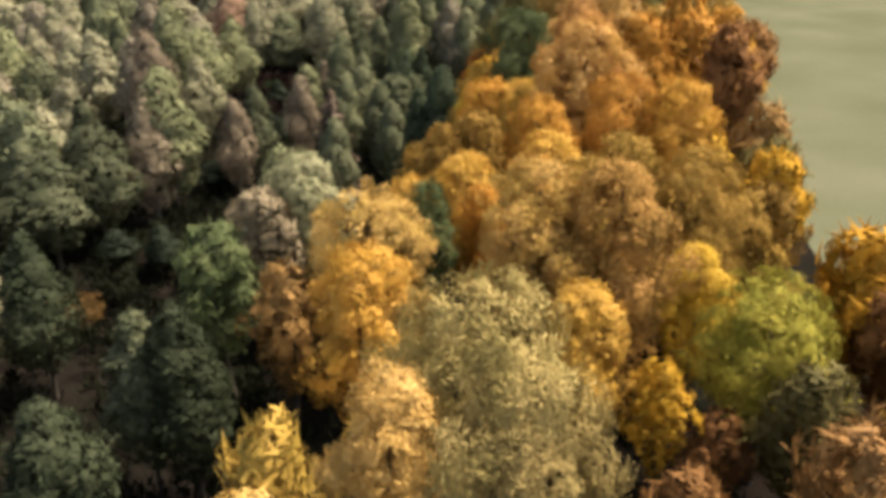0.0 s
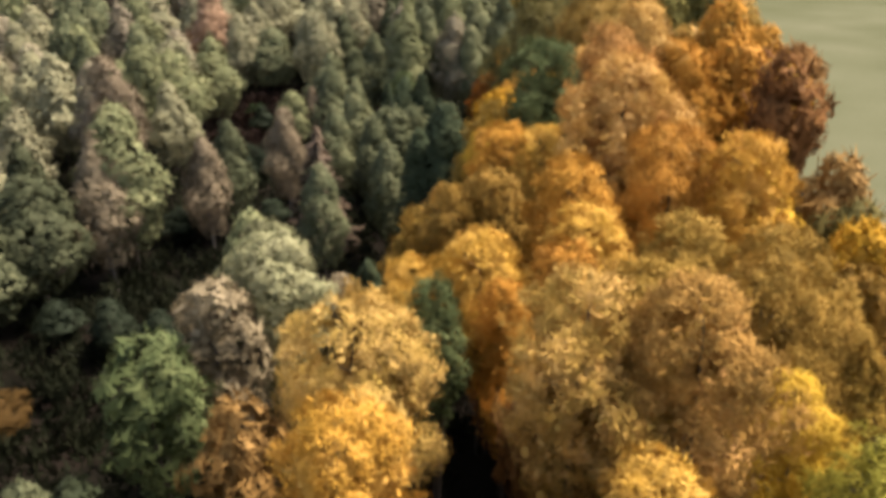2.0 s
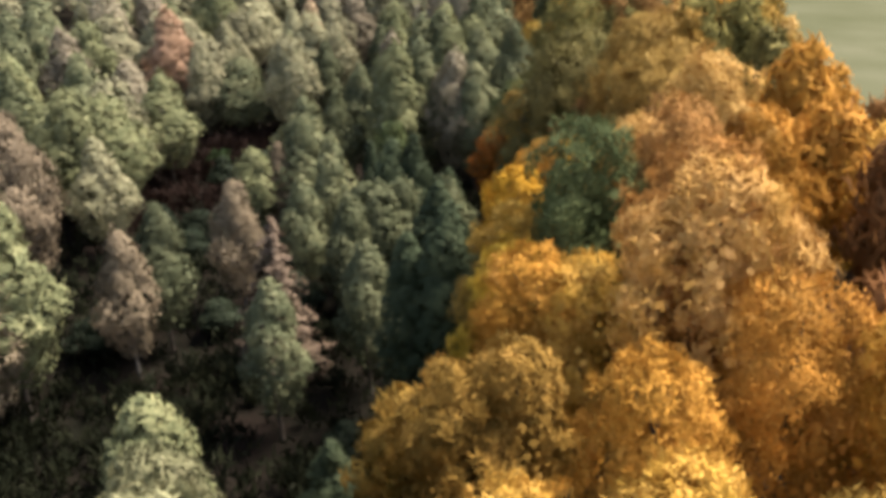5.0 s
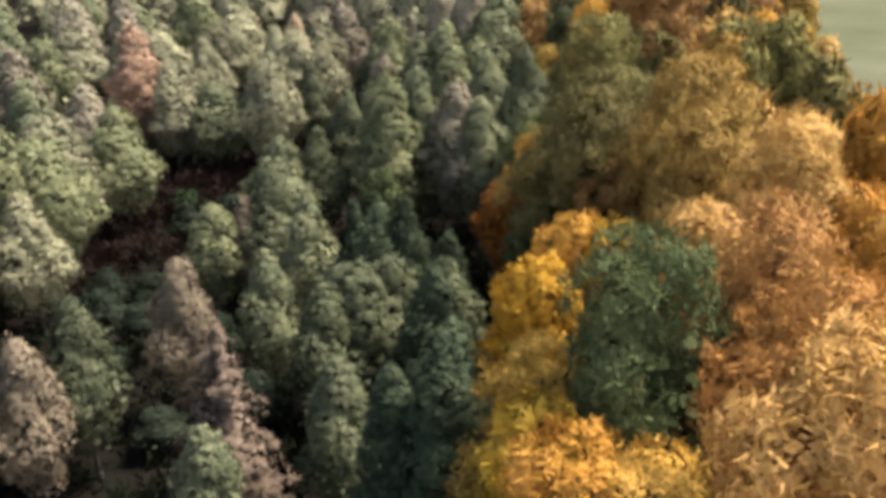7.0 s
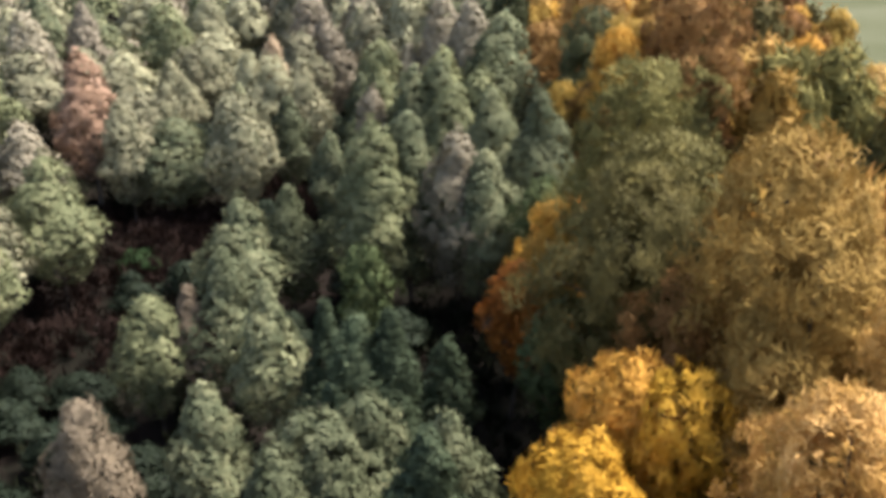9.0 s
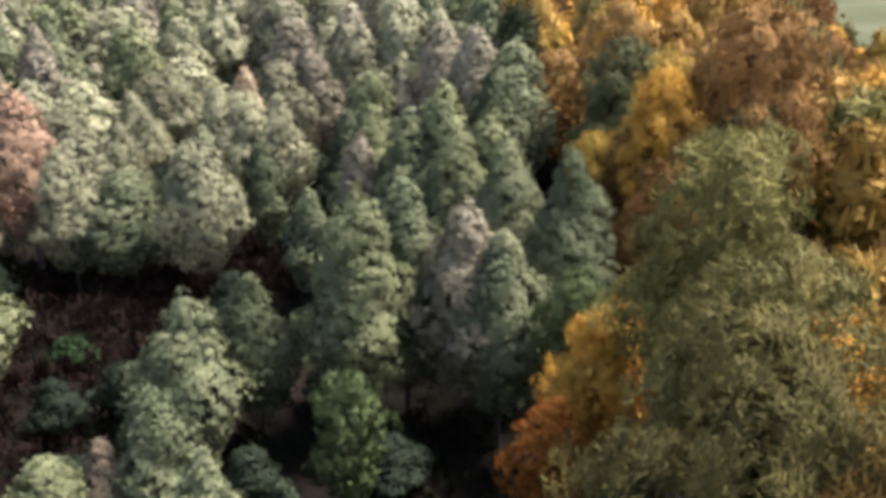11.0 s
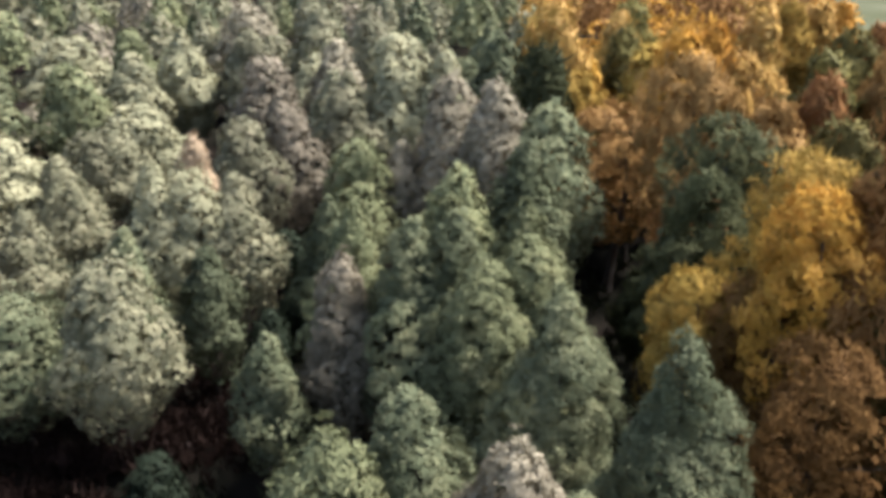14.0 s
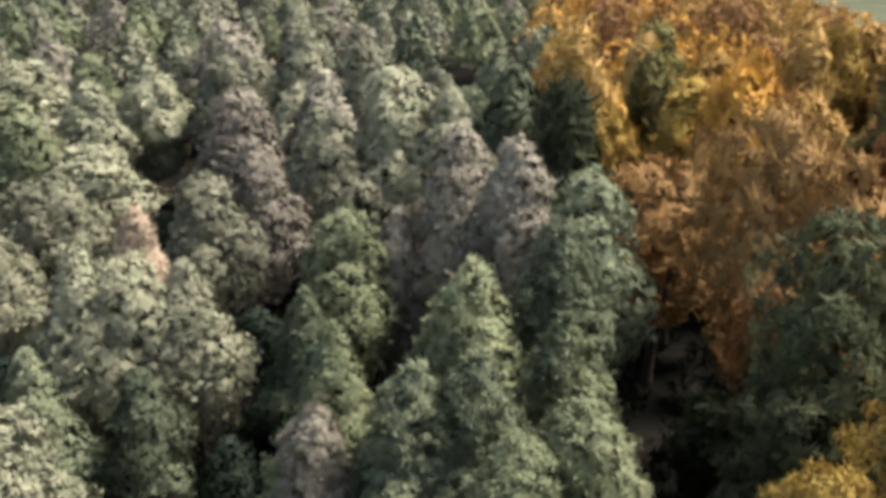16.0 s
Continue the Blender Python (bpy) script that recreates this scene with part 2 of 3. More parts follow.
def on_crown(form, aspect, peak, count, jitter):
    """Places spread evenly over a crown's surface, and the way out at each."""
    base = crown_base(form, aspect)
    ts = np.linspace(0.0, 0.995, 200)
    area = np.cumsum(crown_profile(form, ts, peak) + 0.12)
    t = np.interp((np.arange(count) + rng.uniform(0.2, 0.8, count)) / count * area[-1], area, ts)
    a = 2.39996 * np.arange(count) + rng.normal(size=count) * jitter
    q = HEIGHT * aspect * crown_profile(form, t, peak)
    p = np.stack([q * np.cos(a), q * np.sin(a), base + (HEIGHT - base) * t], 1)
    slope = (crown_profile(form, np.minimum(t + 0.02, 1), peak) - crown_profile(form, np.maximum(t - 0.02, 0), peak)) / 0.04 * HEIGHT * aspect / (HEIGHT - base)
    out = unit(np.stack([np.cos(a), np.sin(a), np.clip(-slope, -0.6, 2.5)], 1))
    return p, out, t


def crown_plan(form, aspect, peak):
    """Centres, radii and ways out of a crown's clumps, for a tree 20 m high."""
    r, base = HEIGHT * aspect, crown_base(form, aspect)
    if form == "spruce":
        centres, radii, outs = [], [], []
        for k in range(40):
            t = k / 39
            ring = r * ((1 - t) ** 0.7 + 0.03) * rng.uniform(0.7, 1.1)
            n = max(3, int(9 * (1 - t)))
            for j in range(n):
                a = 2.39996 * (j + 7 * k) + rng.normal() * 0.3
                reach = rng.uniform(0.6, 1.15)
                for q in (0.35, 0.68, 1.0):
                    centres.append((ring * q * reach * math.cos(a), ring * q * reach * math.sin(a), base + (HEIGHT - base) * t * 0.97 - 0.14 * ring * q + rng.normal() * 0.2))
                    radii.append(0.26 + 0.26 * (1 - t) * r / 2.2)
                    outs.append((math.cos(a), math.sin(a), 0.7))
        return np.array(centres), np.array(radii), unit(np.array(outs)), base
    lobed = form in ("oak", "maple")
    rc = CLUMP[form] * r + 0.18
    area = 2 * math.pi * r * (HEIGHT - base) * 0.72 + math.pi * r * r
    p, out, t = on_crown(form, aspect, peak, int((1.2 if lobed else 1.8) * area / (math.pi * rc * rc)), 0.3)
    seeds, _, _ = on_crown(form, aspect, peak, LOBES[form], 0.7)
    weight = rng.uniform(0.7 if lobed else 0.8, 1.15 if lobed else 1.12, len(seeds))
    gap = np.linalg.norm(p[:, None] - seeds[None], axis=2)
    near = gap.argmin(1)
    reach = math.sqrt(area / (math.pi * len(seeds)))
    bulge = weight[near] * ((1.13 if lobed else 1.06) - (0.42 if lobed else 0.3) * np.minimum(gap.min(1) / reach, 1.3) ** 2)
    bulge = bulge + (1 - bulge) * np.clip((t - 0.8) / 0.15, 0, 1)  # the leader carries the tip
    axis = np.stack([np.zeros(len(p)), np.zeros(len(p)), np.minimum(p[:, 2] - 0.25 * r, HEIGHT - 1.3 * r)], 1)
    radii = rc * (rng.uniform(0.7, 1.25, len(p)) if lobed else rng.uniform(0.9, 1.2, len(p)))
    stray = np.where(rng.random(len(p)) < 0.16, rng.uniform(1.02, 1.1 if lobed else 1.15, len(p)), 1.0)
    radii = np.where(stray > 1, radii * 0.7, radii)
    centres = axis + (p - axis) * (bulge * stray)[:, None] - out * (radii * 0.6 + rng.uniform(0, 0.45 if lobed else 0.15, len(p)))[:, None]
    out = unit(out + (0.85 if lobed else 0.5) * (p - seeds[near]) / reach)
    centres = np.concatenate([centres, [(0, 0, HEIGHT - rc * 0.9)]])
    return centres, np.append(radii, rc * 0.6), np.concatenate([out, [(0, 0, 1)]]), base


def crown_heart(form, aspect, peak, base, count, size):
    """The leaves deeper inside a crown, that close it to light: vertices and quads."""
    p, out, t = on_crown(form, aspect, peak, count, 0.5)
    k = rng.uniform(0.45, 0.82, (count, 1))
    pos = np.stack([p[:, 0], p[:, 1], base + (p[:, 2] - base) * 0.84], 1) * np.concatenate([k, k, np.ones_like(k)], 1)
    nrm = unit(out + rng.normal(size=out.shape) * 0.35)
    tan = unit(np.cross(nrm, rng.normal(size=out.shape)))
    bit = np.cross(nrm, tan)
    s = size * rng.uniform(0.7, 1.3, (count, 1))
    v = np.stack([pos - tan * s * 0.5, pos + bit * s * 0.4, pos + tan * s * 0.5, pos - bit * s * 0.4], 1).reshape(-1, 3)
    return v, np.arange(len(v)).reshape(-1, 4)


def trunk_mesh(form, centres, base, aspect):
    lean = rng.normal(size=2) * 0.35
    girth = {"oak": 0.36, "maple": 0.28, "shrub": 0.2}.get(form, 0.22)
    top = HEIGHT * 0.9
    zs = np.linspace(-0.4, top, 8)
    pts = [np.array((lean[0] * math.sin(z / 5), lean[1] * math.cos(z / 4) - lean[1], z)) for z in zs]
    v, f = tube(pts, [girth * (1.25 if k == 0 else 1) * (1 - 0.88 * z / top) for k, z in enumerate(np.maximum(zs, 0))], 8)
    vs, fs, n = [v], [f], len(v)
    picks = rng.choice(len(centres), min(len(centres), 8), replace=False)
    for k in picks:
        c = centres[k]
        z = max(base * 0.75, c[2] - 0.55 * math.hypot(c[0], c[1]) - 0.8)
        a = np.array((np.interp(z, zs, [p[0] for p in pts]), np.interp(z, zs, [p[1] for p in pts]), z))
        mid = (a + c) / 2 + np.array((0, 0, 0.25)) + rng.normal(size=3) * 0.12
        g = 0.34 * girth * (1 - 0.7 * z / top)
        v, f = tube([a, mid, c], [g, g * 0.7, g * 0.22], 4)
        vs.append(v)
        fs.append(f + n)
        n += len(v)
    return mesh_of("trunk", np.concatenate(vs), np.concatenate(fs), True)


ASPECTS = {"oak": (0.14, 0.20, 0.28), "maple": (0.12, 0.17), "alder": (0.16, 0.22, 0.31), "birch": (0.17, 0.24), "pine": (0.15, 0.21), "spruce": (0.22,), "shrub": (0.5,)}
# Length and width of a twig end, its lift, how flat the clumps lie, how far they fray, and how unevenly the leaves face.
TWIGS = {"oak": (0.86, 0.19, 0.75, 0.95, 0.85, 0.3), "maple": (0.8, 0.18, 0.6, 0.95, 0.85, 0.3), "alder": (0.5, 0.2, 0.35, 0.8, 0.5, 0.16), "birch": (0.56, 0.17, 0.5, 0.9, 0.9, 0.36),
         "pine": (0.48, 0.19, 0.2, 0.65, 0.7, 0.28), "spruce": (0.5, 0.16, 0.05, 0.6, 0.8, 0.3), "shrub": (0.7, 0.3, 0.6, 0.8, 0.7, 0.4)}
# Size of the twig ends, how often they cover the crown, and the heart's leaves for each square metre: far off, usual, nearer, close by.
LEVELS = ((2.6, 1.4, 0.5), (1.22, 1.55, 1.3), (0.69, 1.5, 1.9), (0.49, 1.3, 1.6))
SHAPES = {}


def shapes(form, aspect, near=1):
    """Four crowns and trunks of a form, in the proportion nearest to the one wanted."""
    a = min(ASPECTS[form], key=lambda q: abs(math.log(q / aspect)))
    if (form, a, near) not in SHAPES:
        made = []
        for k in range(4):
            peak = {0.16: 0.68, 0.31: 0.52}.get(a, 0.6) + 0.09 * (k - 1.5)
            centres, radii, outs, base = crown_plan(form, a, peak)
            long, wide, lift, flat, shag, rough = TWIGS[form]
            size, cover, deep = LEVELS[near]
            shag, rough = shag * (0.5, 0.55, 0.8, 1.0)[near], rough * (0.3, 0.4, 0.8, 1.0)[near]
            area = 2 * math.pi * HEIGHT * a * (HEIGHT - base) * 0.72
            leaf = long * wide * size * size * 0.5
            total = cover * area / leaf * (1.5 if form == "spruce" else 1)
            share = radii ** 2 * (0.35 + np.clip((centres[:, 2] - base) / (HEIGHT - base) * 1.6 - 0.2, 0, 1))
            counts = np.maximum((total * share / share.sum()).astype(int), 3)
            v, f = sprays(centres, radii, outs, counts, long * size, wide * size, lift, flat, shag, rough)
            w, g = crown_heart(form, a, peak, base, int(area * deep), 0.95 if near == 0 else 0.62 if near < 3 else 0.5)
            crown = mesh_of("crown", np.concatenate([v, w]), f.tolist() + (g + len(v)).tolist())
            made.append((crown, trunk_mesh(form, centres, base, a), centres, radii, outs))
        SHAPES[form, a, near] = made
    return a, SHAPES[form, a, near]


FORMS = {"g": "alder", "gm": "alder", "gd": "alder", "ly": "alder", "pt": "alder", "og": "oak", "gx": "alder", "lg": "alder", "p": "birch", "d": "pine", "s": "spruce", "o": "oak", "y": "oak", "or": "maple", "b": "oak", "bd": "oak", "ob": "oak", "t": "oak",
         "ol": "oak", "dg": "oak", "dk": "oak", "yl": "oak", "yg": "oak", "yt": "oak", "r": "maple", "shb": "shrub", "shg": "shrub", "pk": "birch", "pf": "maple", "lf": "maple"}
NAMES = {
    "g": ("alder_tree", "grey-green broadleaf tree with a rounded conical crown"),
    "gm": ("alder_tree", "muted olive-green broadleaf tree with a broad crown"),
    "gd": ("alder_tree", "broadleaf tree in the shaded part of the wood, its green darkened for it"),
    "gx": ("alder_tree", "small tree under taller ones, its green darkened to paint deep shade"),
    "ly": ("alder_tree", "soft lime-green tree with a full rounded crown"),
    "pt": ("birch_tree", "pale fawn thinning tree with a pinkish top"),
    "pf": ("maple_tree", "bushy pale fawn tree losing its leaves"),
    "lf": ("maple_tree", "bushy grey-green tree with pale upright twigs"),
    "og": ("oak_tree", "tall old-gold autumn tree with an upright crown"),
    "lg": ("alder_tree", "pale yellow-green broadleaf tree catching the low sun"),
    "p": ("birch_tree", "thinning pinkish-grey tree that has lost many leaves"),
    "d": ("pine_tree", "dark green narrow tree in the shade of the wood"),
    "s": ("dead_spruce", "dead conical spruce with bare pinkish-brown needles"),
    "o": ("oak_tree", "tall golden autumn tree with a rounded crown"),
    "y": ("oak_tree", "bright yellow autumn tree with a rounded crown"),
    "or": ("maple_tree", "small bright orange autumn tree among taller ones"),
    "b": ("oak_tree", "tall orange-brown autumn tree with a dense crown"),
    "bd": ("oak_tree", "dark brown autumn tree with a dense crown"),
    "ob": ("oak_tree", "tall deep orange autumn tree with a full crown"),
    "t": ("oak_tree", "tall tan autumn tree with thinning upright boughs"),
    "ol": ("oak_tree", "olive and gold autumn tree turning colour"),
    "dk": ("oak_tree", "dark green tree in full leaf beside brown ones"),
    "yl": ("oak_tree", "lime-yellow broad tree at the edge of the wood"),
    "dg": ("oak_tree", "deep green tree still in full leaf among autumn trees"),
    "yg": ("oak_tree", "yellow-green broad tree turning at the edges"),
    "yt": ("oak_tree", "broad tan and green autumn tree with twiggy crown"),
    "r": ("maple_tree", "rust-pink autumn tree with a sparse leafy top"),
    "pk": ("birch_tree", "pale pink autumn tree standing out of the green wood"),
    "shg": ("shrub", "fresh green bush in a forest clearing"),
    "shb": ("shrub", "rusty brown shrub low on the forest floor"),
}
GROUPS = {"alder": "pale green trees of the wood", "birch": "thinning trees of the wood", "pine": "dark narrow trees of the wood",
          "oak": "autumn trees of the wood edge", "maple": "small bright autumn trees", "shrub": "shrubs on the forest floor"}
PLANTED = []


def tree(kind, x, y, h, r, near=None):
    """One tree: its base at x, y, its height and the radius of its crown."""
    form = FORMS[kind]
    near = (3 if h > 13.5 and -7 < x < 20 and y < 66 or h > 18 and 3 < x < 19 and y < 165 else 2 if h > 14.5 and -14 < x < 24 and y < 172 else int(y < 215 and -48 < x < 26)) if near is None else near
    a, made = shapes(form, r / h, near)
    crown, trunk, *_ = made[rng.integers(len(made))]
    name, label = NAMES[kind]
    root = new(name)
    root.empty_display_size = 0.5
    root.matrix_world = Matrix.Translation((x, y, 0)) @ Matrix.Rotation(rng.uniform(0, 2 * math.pi), 4, "Z")
    tagged(root, label, "shrub" if form == "shrub" else "tree", GROUPS.get("birch" if kind in ("pf", "lf") else form, ""))
    spread = {"spruce": 1.0, "oak": 1.02, "maple": 1.02}.get(form, 1.08) * r / (a * HEIGHT)  # the clumps lie a little inside the profile
    k = Vector((spread, spread, h / HEIGHT))
    for part_name, me, mat in (("trunk", trunk, PALE_BARK if form == "birch" else BARK), ("crown", crown, LEAVES[kind])):
        if not me.materials:
            me.materials.append(mat)
        ob = new(part_name, me)
        ob.parent = root
        ob.scale = k
        ob.material_slots[0].link = "OBJECT"
        ob.material_slots[0].material = mat
    PLANTED.append((x, y, r))
    return root


# The trees of the wood, from the start of the flight onward: kind, place, height, crown radius.
tree("r", -2.4, 27.7, 19.3, 3.3)
tree("yt", 3, 28.2, 18.3, 4.4)
tree("yt", 1.1, 31.3, 21.4, 5.1)
tree("b", 14.9, 41.3, 8.2, 2.2)
tree("y", 11.7, 42.2, 10.9, 2.2)
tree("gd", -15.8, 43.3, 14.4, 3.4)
tree("o", 7.2, 43.3, 15.2, 3.3)
tree("o", -5.2, 44.5, 17.1, 3.9)
tree("yl", 18.5, 45.2, 14.5, 5)
tree("g", -18.7, 44.6, 13.3, 3.1)
tree("t", 9.6, 48, 20.9, 4.3)
tree("t", 5.1, 49.3, 20.7, 4.2)
tree("b", -11, 50.5, 13.5, 2.8)
tree("y", 15.8, 51.6, 14, 2.9)
tree("ol", 8.7, 52, 19.8, 4.1)
tree("t", -5.8, 52.8, 17.5, 4.8)
tree("dg", -16.4, 54.6, 14.8, 3.5)
tree("dg", -1.8, 56.8, 16.8, 2.2)
tree("ol", 16.2, 57.2, 17.6, 4.5)
tree("or", 2.2, 58.5, 15.7, 2.5)
tree("pf", -14.3, 59.8, 15.4, 3.3)
tree("ol", 23.7, 60.1, 10, 2.5)
tree("ol", 12.6, 60.3, 19, 3.9)
tree("ol", 21.1, 60.6, 14.3, 3.6)
tree("o", 5.8, 60.6, 17.1, 3.5)
tree("ol", 18.6, 62.1, 17.5, 4.1)
tree("o", 7.3, 63.2, 18.4, 3.8)
tree("lf", -11.3, 63.6, 16.9, 3.8)
tree("lf", -12.7, 67.3, 16.2, 3.0)
tree("pf", -7.8, 64.6, 13.4, 1.9)
tree("o", 1.1, 64.4, 16.5, 3.4)
tree("o", -3.5, 64.9, 14.4, 3)
tree("ol", 25.2, 65.2, 13.4, 3.4)
tree("shb", -33.3, 66.5, 3.5, 3)
tree("o", 6.9, 67.4, 19.9, 4.1)
tree("y", 26.1, 67.8, 15.2, 3.2)
tree("o", 18.9, 70.3, 20.6, 4.3)
tree("ly", -15.2, 73.8, 14.4, 3.1)
tree("o", 14.4, 72.8, 20.6, 5)
tree("ol", -0.6, 73, 16.4, 3.5)
tree("ol", 2.2, 73.2, 17.4, 3.6)
tree("ol", -3.3, 75.2, 13.7, 2.8)
tree("ob", 12.3, 78.5, 24.3, 5.2)
tree("d", -7.4, 79.5, 7.8, 2)
tree("o", 6.4, 80.1, 18.6, 3.8)
tree("gm", -39.9, 80.3, 12.3, 6)
tree("b", 29.8, 80.4, 16, 3.4)
tree("o", 3.4, 81.4, 18.4, 4.2)
tree("ob", 12.9, 81.9, 24.3, 5)
tree("gm", -36.7, 85.1, 13.3, 4.6)
tree("y", 3, 85.8, 17.3, 3.5)
tree("dg", 7, 86.9, 24.1, 4.9)
tree("r", 12.5, 88.5, 24.8, 4.4)
tree("ol", 3.4, 88, 18.7, 3.8)
tree("gm", -38.9, 89.4, 15.3, 3.7)
tree("d", -0.8, 89.9, 18, 2.9)
tree("p", -32.7, 90.4, 15.7, 3.6)
tree("g", -12.6, 90.7, 12.5, 2.9)
tree("d", -3.5, 91.5, 15.4, 2.5)
tree("ly", -31.4, 92.8, 17.9, 4.3)
tree("g", -6.8, 96.7, 12.7, 3)
tree("p", -25.4, 99.1, 12.7, 2.7)
tree("s", -14.0, 99.5, 13.6, 3.5)
tree("ob", 12.3, 97.0, 21.7, 3.8)
tree("o", 21.2, 99.5, 21.8, 4.5)
tree("r", 17.7, 100.1, 25.3, 4.3)
tree("y", 4.6, 101.4, 16.8, 3.5)
tree("gm", -23.8, 103, 13.6, 3.2)
tree("y", 9.5, 105, 17.7, 3.6)
tree("d", -1.6, 105.3, 14.4, 3.2)
tree("g", -8.9, 106.1, 12.7, 3)
tree("og", 14.8, 106.2, 24.5, 5)
tree("o", 7.6, 106.5, 17.5, 3.6)
tree("g", -0.8, 107.6, 14, 3.3)
tree("g", -7.2, 108.2, 13.4, 4)
tree("p", -19.2, 109.9, 13, 2.7)
tree("g", -4.9, 110.8, 12.9, 3)
tree("p", -38.6, 111.1, 18.9, 4)
tree("og", 15.5, 111.5, 26.6, 5.4)
tree("b", 11.6, 111.7, 19.5, 4)
tree("g", -13.8, 112.6, 12.4, 2.9)
tree("d", -3.9, 115.4, 15.4, 2.5)
tree("d", -5.8, 115.7, 14.9, 3.4)
tree("pt", -42.2, 116, 17.3, 3.6)
tree("yg", 9.6, 117, 23.1, 5.8)
tree("dg", 6.5, 120, 13.9, 2.9)
tree("yg", 11.5, 120.8, 24, 5.5)
tree("d", -8.2, 120.9, 13.2, 2.4)
tree("d", -0.7, 121.7, 10.3, 2)
tree("lg", -35.8, 122.6, 13.4, 3.8)
tree("g", -12.3, 122.9, 13.5, 3.2)
tree("ly", -20.9, 125.5, 11.3, 2.9)
tree("p", -18.4, 126.6, 11.6, 2.4)
tree("g", -16.1, 127.3, 14.3, 3.4)
tree("lg", -52, 127.5, 16, 4.7)
tree("or", 4.2, 128.3, 12.6, 2.5)
tree("yg", 11.9, 128.6, 26.6, 5.5)
tree("ly", -40.5, 128.9, 17, 4.7)
tree("ly", -37.7, 131, 15.9, 4.8)
tree("dg", -6.7, 132, 12.3, 2.5)
tree("o", 7.3, 132.7, 15.5, 3.2)
tree("or", 8.5, 133.9, 15.6, 2.5)
tree("lg", -39.3, 137.8, 16.1, 5)
tree("g", -17.3, 138.6, 13.8, 4.3)
tree("dg", 7.2, 139, 15.3, 3.1)
tree("g", 2.6, 142.2, 16.7, 3.9)
tree("g", -14.1, 142.6, 13.5, 3.2)
tree("ly", -6.9, 143.3, 19, 4.6)
tree("pt", 0.2, 143.9, 17.9, 3.8)
tree("g", -3.9, 146.3, 18.9, 4.4)
tree("ly", -36.1, 146.4, 15, 5.4)
tree("g", 7.6, 147.5, 20.6, 4.1)
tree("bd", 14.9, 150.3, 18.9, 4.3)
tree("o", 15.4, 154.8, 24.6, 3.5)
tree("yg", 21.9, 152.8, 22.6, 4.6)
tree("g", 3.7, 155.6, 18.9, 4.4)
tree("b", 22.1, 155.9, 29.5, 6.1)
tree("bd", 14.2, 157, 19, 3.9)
tree("ol", 17.2, 159.5, 25.2, 4.6)
tree("ol", 10.9, 158.4, 18.9, 2.9)
tree("ly", 0.1, 161.5, 18.3, 4.3)
tree("ly", 2.7, 163.2, 18.9, 4.9)
tree("g", -13.2, 164, 12.4, 2.9)
tree("g", -4.2, 166.1, 19, 4.5)
tree("g", -1.5, 166.2, 19.5, 4.6)
tree("pt", -8.7, 166.9, 16.7, 3.5)
tree("lg", -23.9, 167.3, 16.1, 4.4)
# The dark kind here stands in for shade between its neighbours.
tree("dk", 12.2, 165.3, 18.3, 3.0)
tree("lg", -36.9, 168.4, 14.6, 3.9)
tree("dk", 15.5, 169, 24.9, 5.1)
tree("g", -31.7, 169.5, 12.6, 5.7)
tree("ly", -1.8, 170.1, 19.2, 4.5)
tree("ly", -8.3, 171.4, 18.4, 4.3)
tree("ly", 3.5, 173, 18.2, 4.3)
tree("g", -24.8, 174.1, 15.5, 3.6)
tree("lg", -37.7, 174.6, 14.4, 4.9)
tree("pk", -43.4, 174.9, 19, 5.1)
tree("d", -9.8, 175.2, 15, 2.4)
tree("gm", -19.5, 175.3, 13.8, 3.2)
tree("ly", -0.9, 178.4, 19.1, 4.5)
tree("g", 4.1, 179.7, 20.5, 4.8)
tree("lg", -25.7, 183.8, 17.8, 4.3)
tree("g", -11.4, 183.9, 14.8, 3.5)
tree("lg", -22.9, 184.4, 17.1, 4.7)
tree("lg", -19.2, 184.6, 16.6, 4)
tree("lg", -37.2, 184.9, 13.8, 3.3)
tree("b", 17.7, 185.8, 26.3, 4.6)
tree("g", 6.8, 186, 22.2, 5.2)
tree("pk", -23.6, 189.5, 18.4, 3.4)
tree("lg", -43.9, 188, 15.2, 5.3)
tree("pt", 2.6, 190.7, 23.2, 4.9)
tree("ly", -9.5, 191.3, 18, 4.2)
tree("pt", -5.7, 194.5, 16.8, 3.6)
tree("pt", -1.1, 195.2, 22.9, 4.8)
tree("b", 15.1, 197.9, 19.6, 7.1)
tree("lg", -38.7, 199.4, 11.1, 3.4)
tree("lg", -62.3, 201.5, 14.8, 7.2)
tree("lg", -69.8, 202.1, 11.6, 6.6)
tree("lg", -22.2, 202.4, 17.3, 5)
tree("lg", -41.8, 203.6, 12.9, 4.1)
tree("pt", -19, 206.5, 18.8, 5.3)
tree("lg", -41.4, 211.4, 13.6, 4.2)
tree("lg", -52.3, 213.3, 12.7, 6.4)
tree("lg", -12.4, 213.3, 19.7, 5.6)
tree("lg", -39.2, 213.6, 14, 4.4)
tree("lg", -1.3, 213.8, 22.4, 6.5)
tree("dk", 9.9, 215.7, 22.3, 4.6)
tree("lg", -6.8, 216.6, 23.8, 6.8)
tree("lg", -40.8, 225.6, 13.8, 6.7)
tree("pt", -23.8, 225.8, 19.8, 5.6)
tree("g", 6, 230.6, 21.6, 6.1)
tree("t", 13.6, 232.8, 25.5, 4.8)
tree("lg", -19.1, 239.8, 17.8, 7)
tree("pt", -62.2, 245.4, 9.2, 5.3)
tree("lg", -12.4, 249.1, 23.2, 6.7)
tree("lg", -20, 252.9, 23, 6.6)
tree("pt", -57.5, 253.3, 9.4, 4.7)
tree("lg", -61.9, 259.6, 17.4, 9)
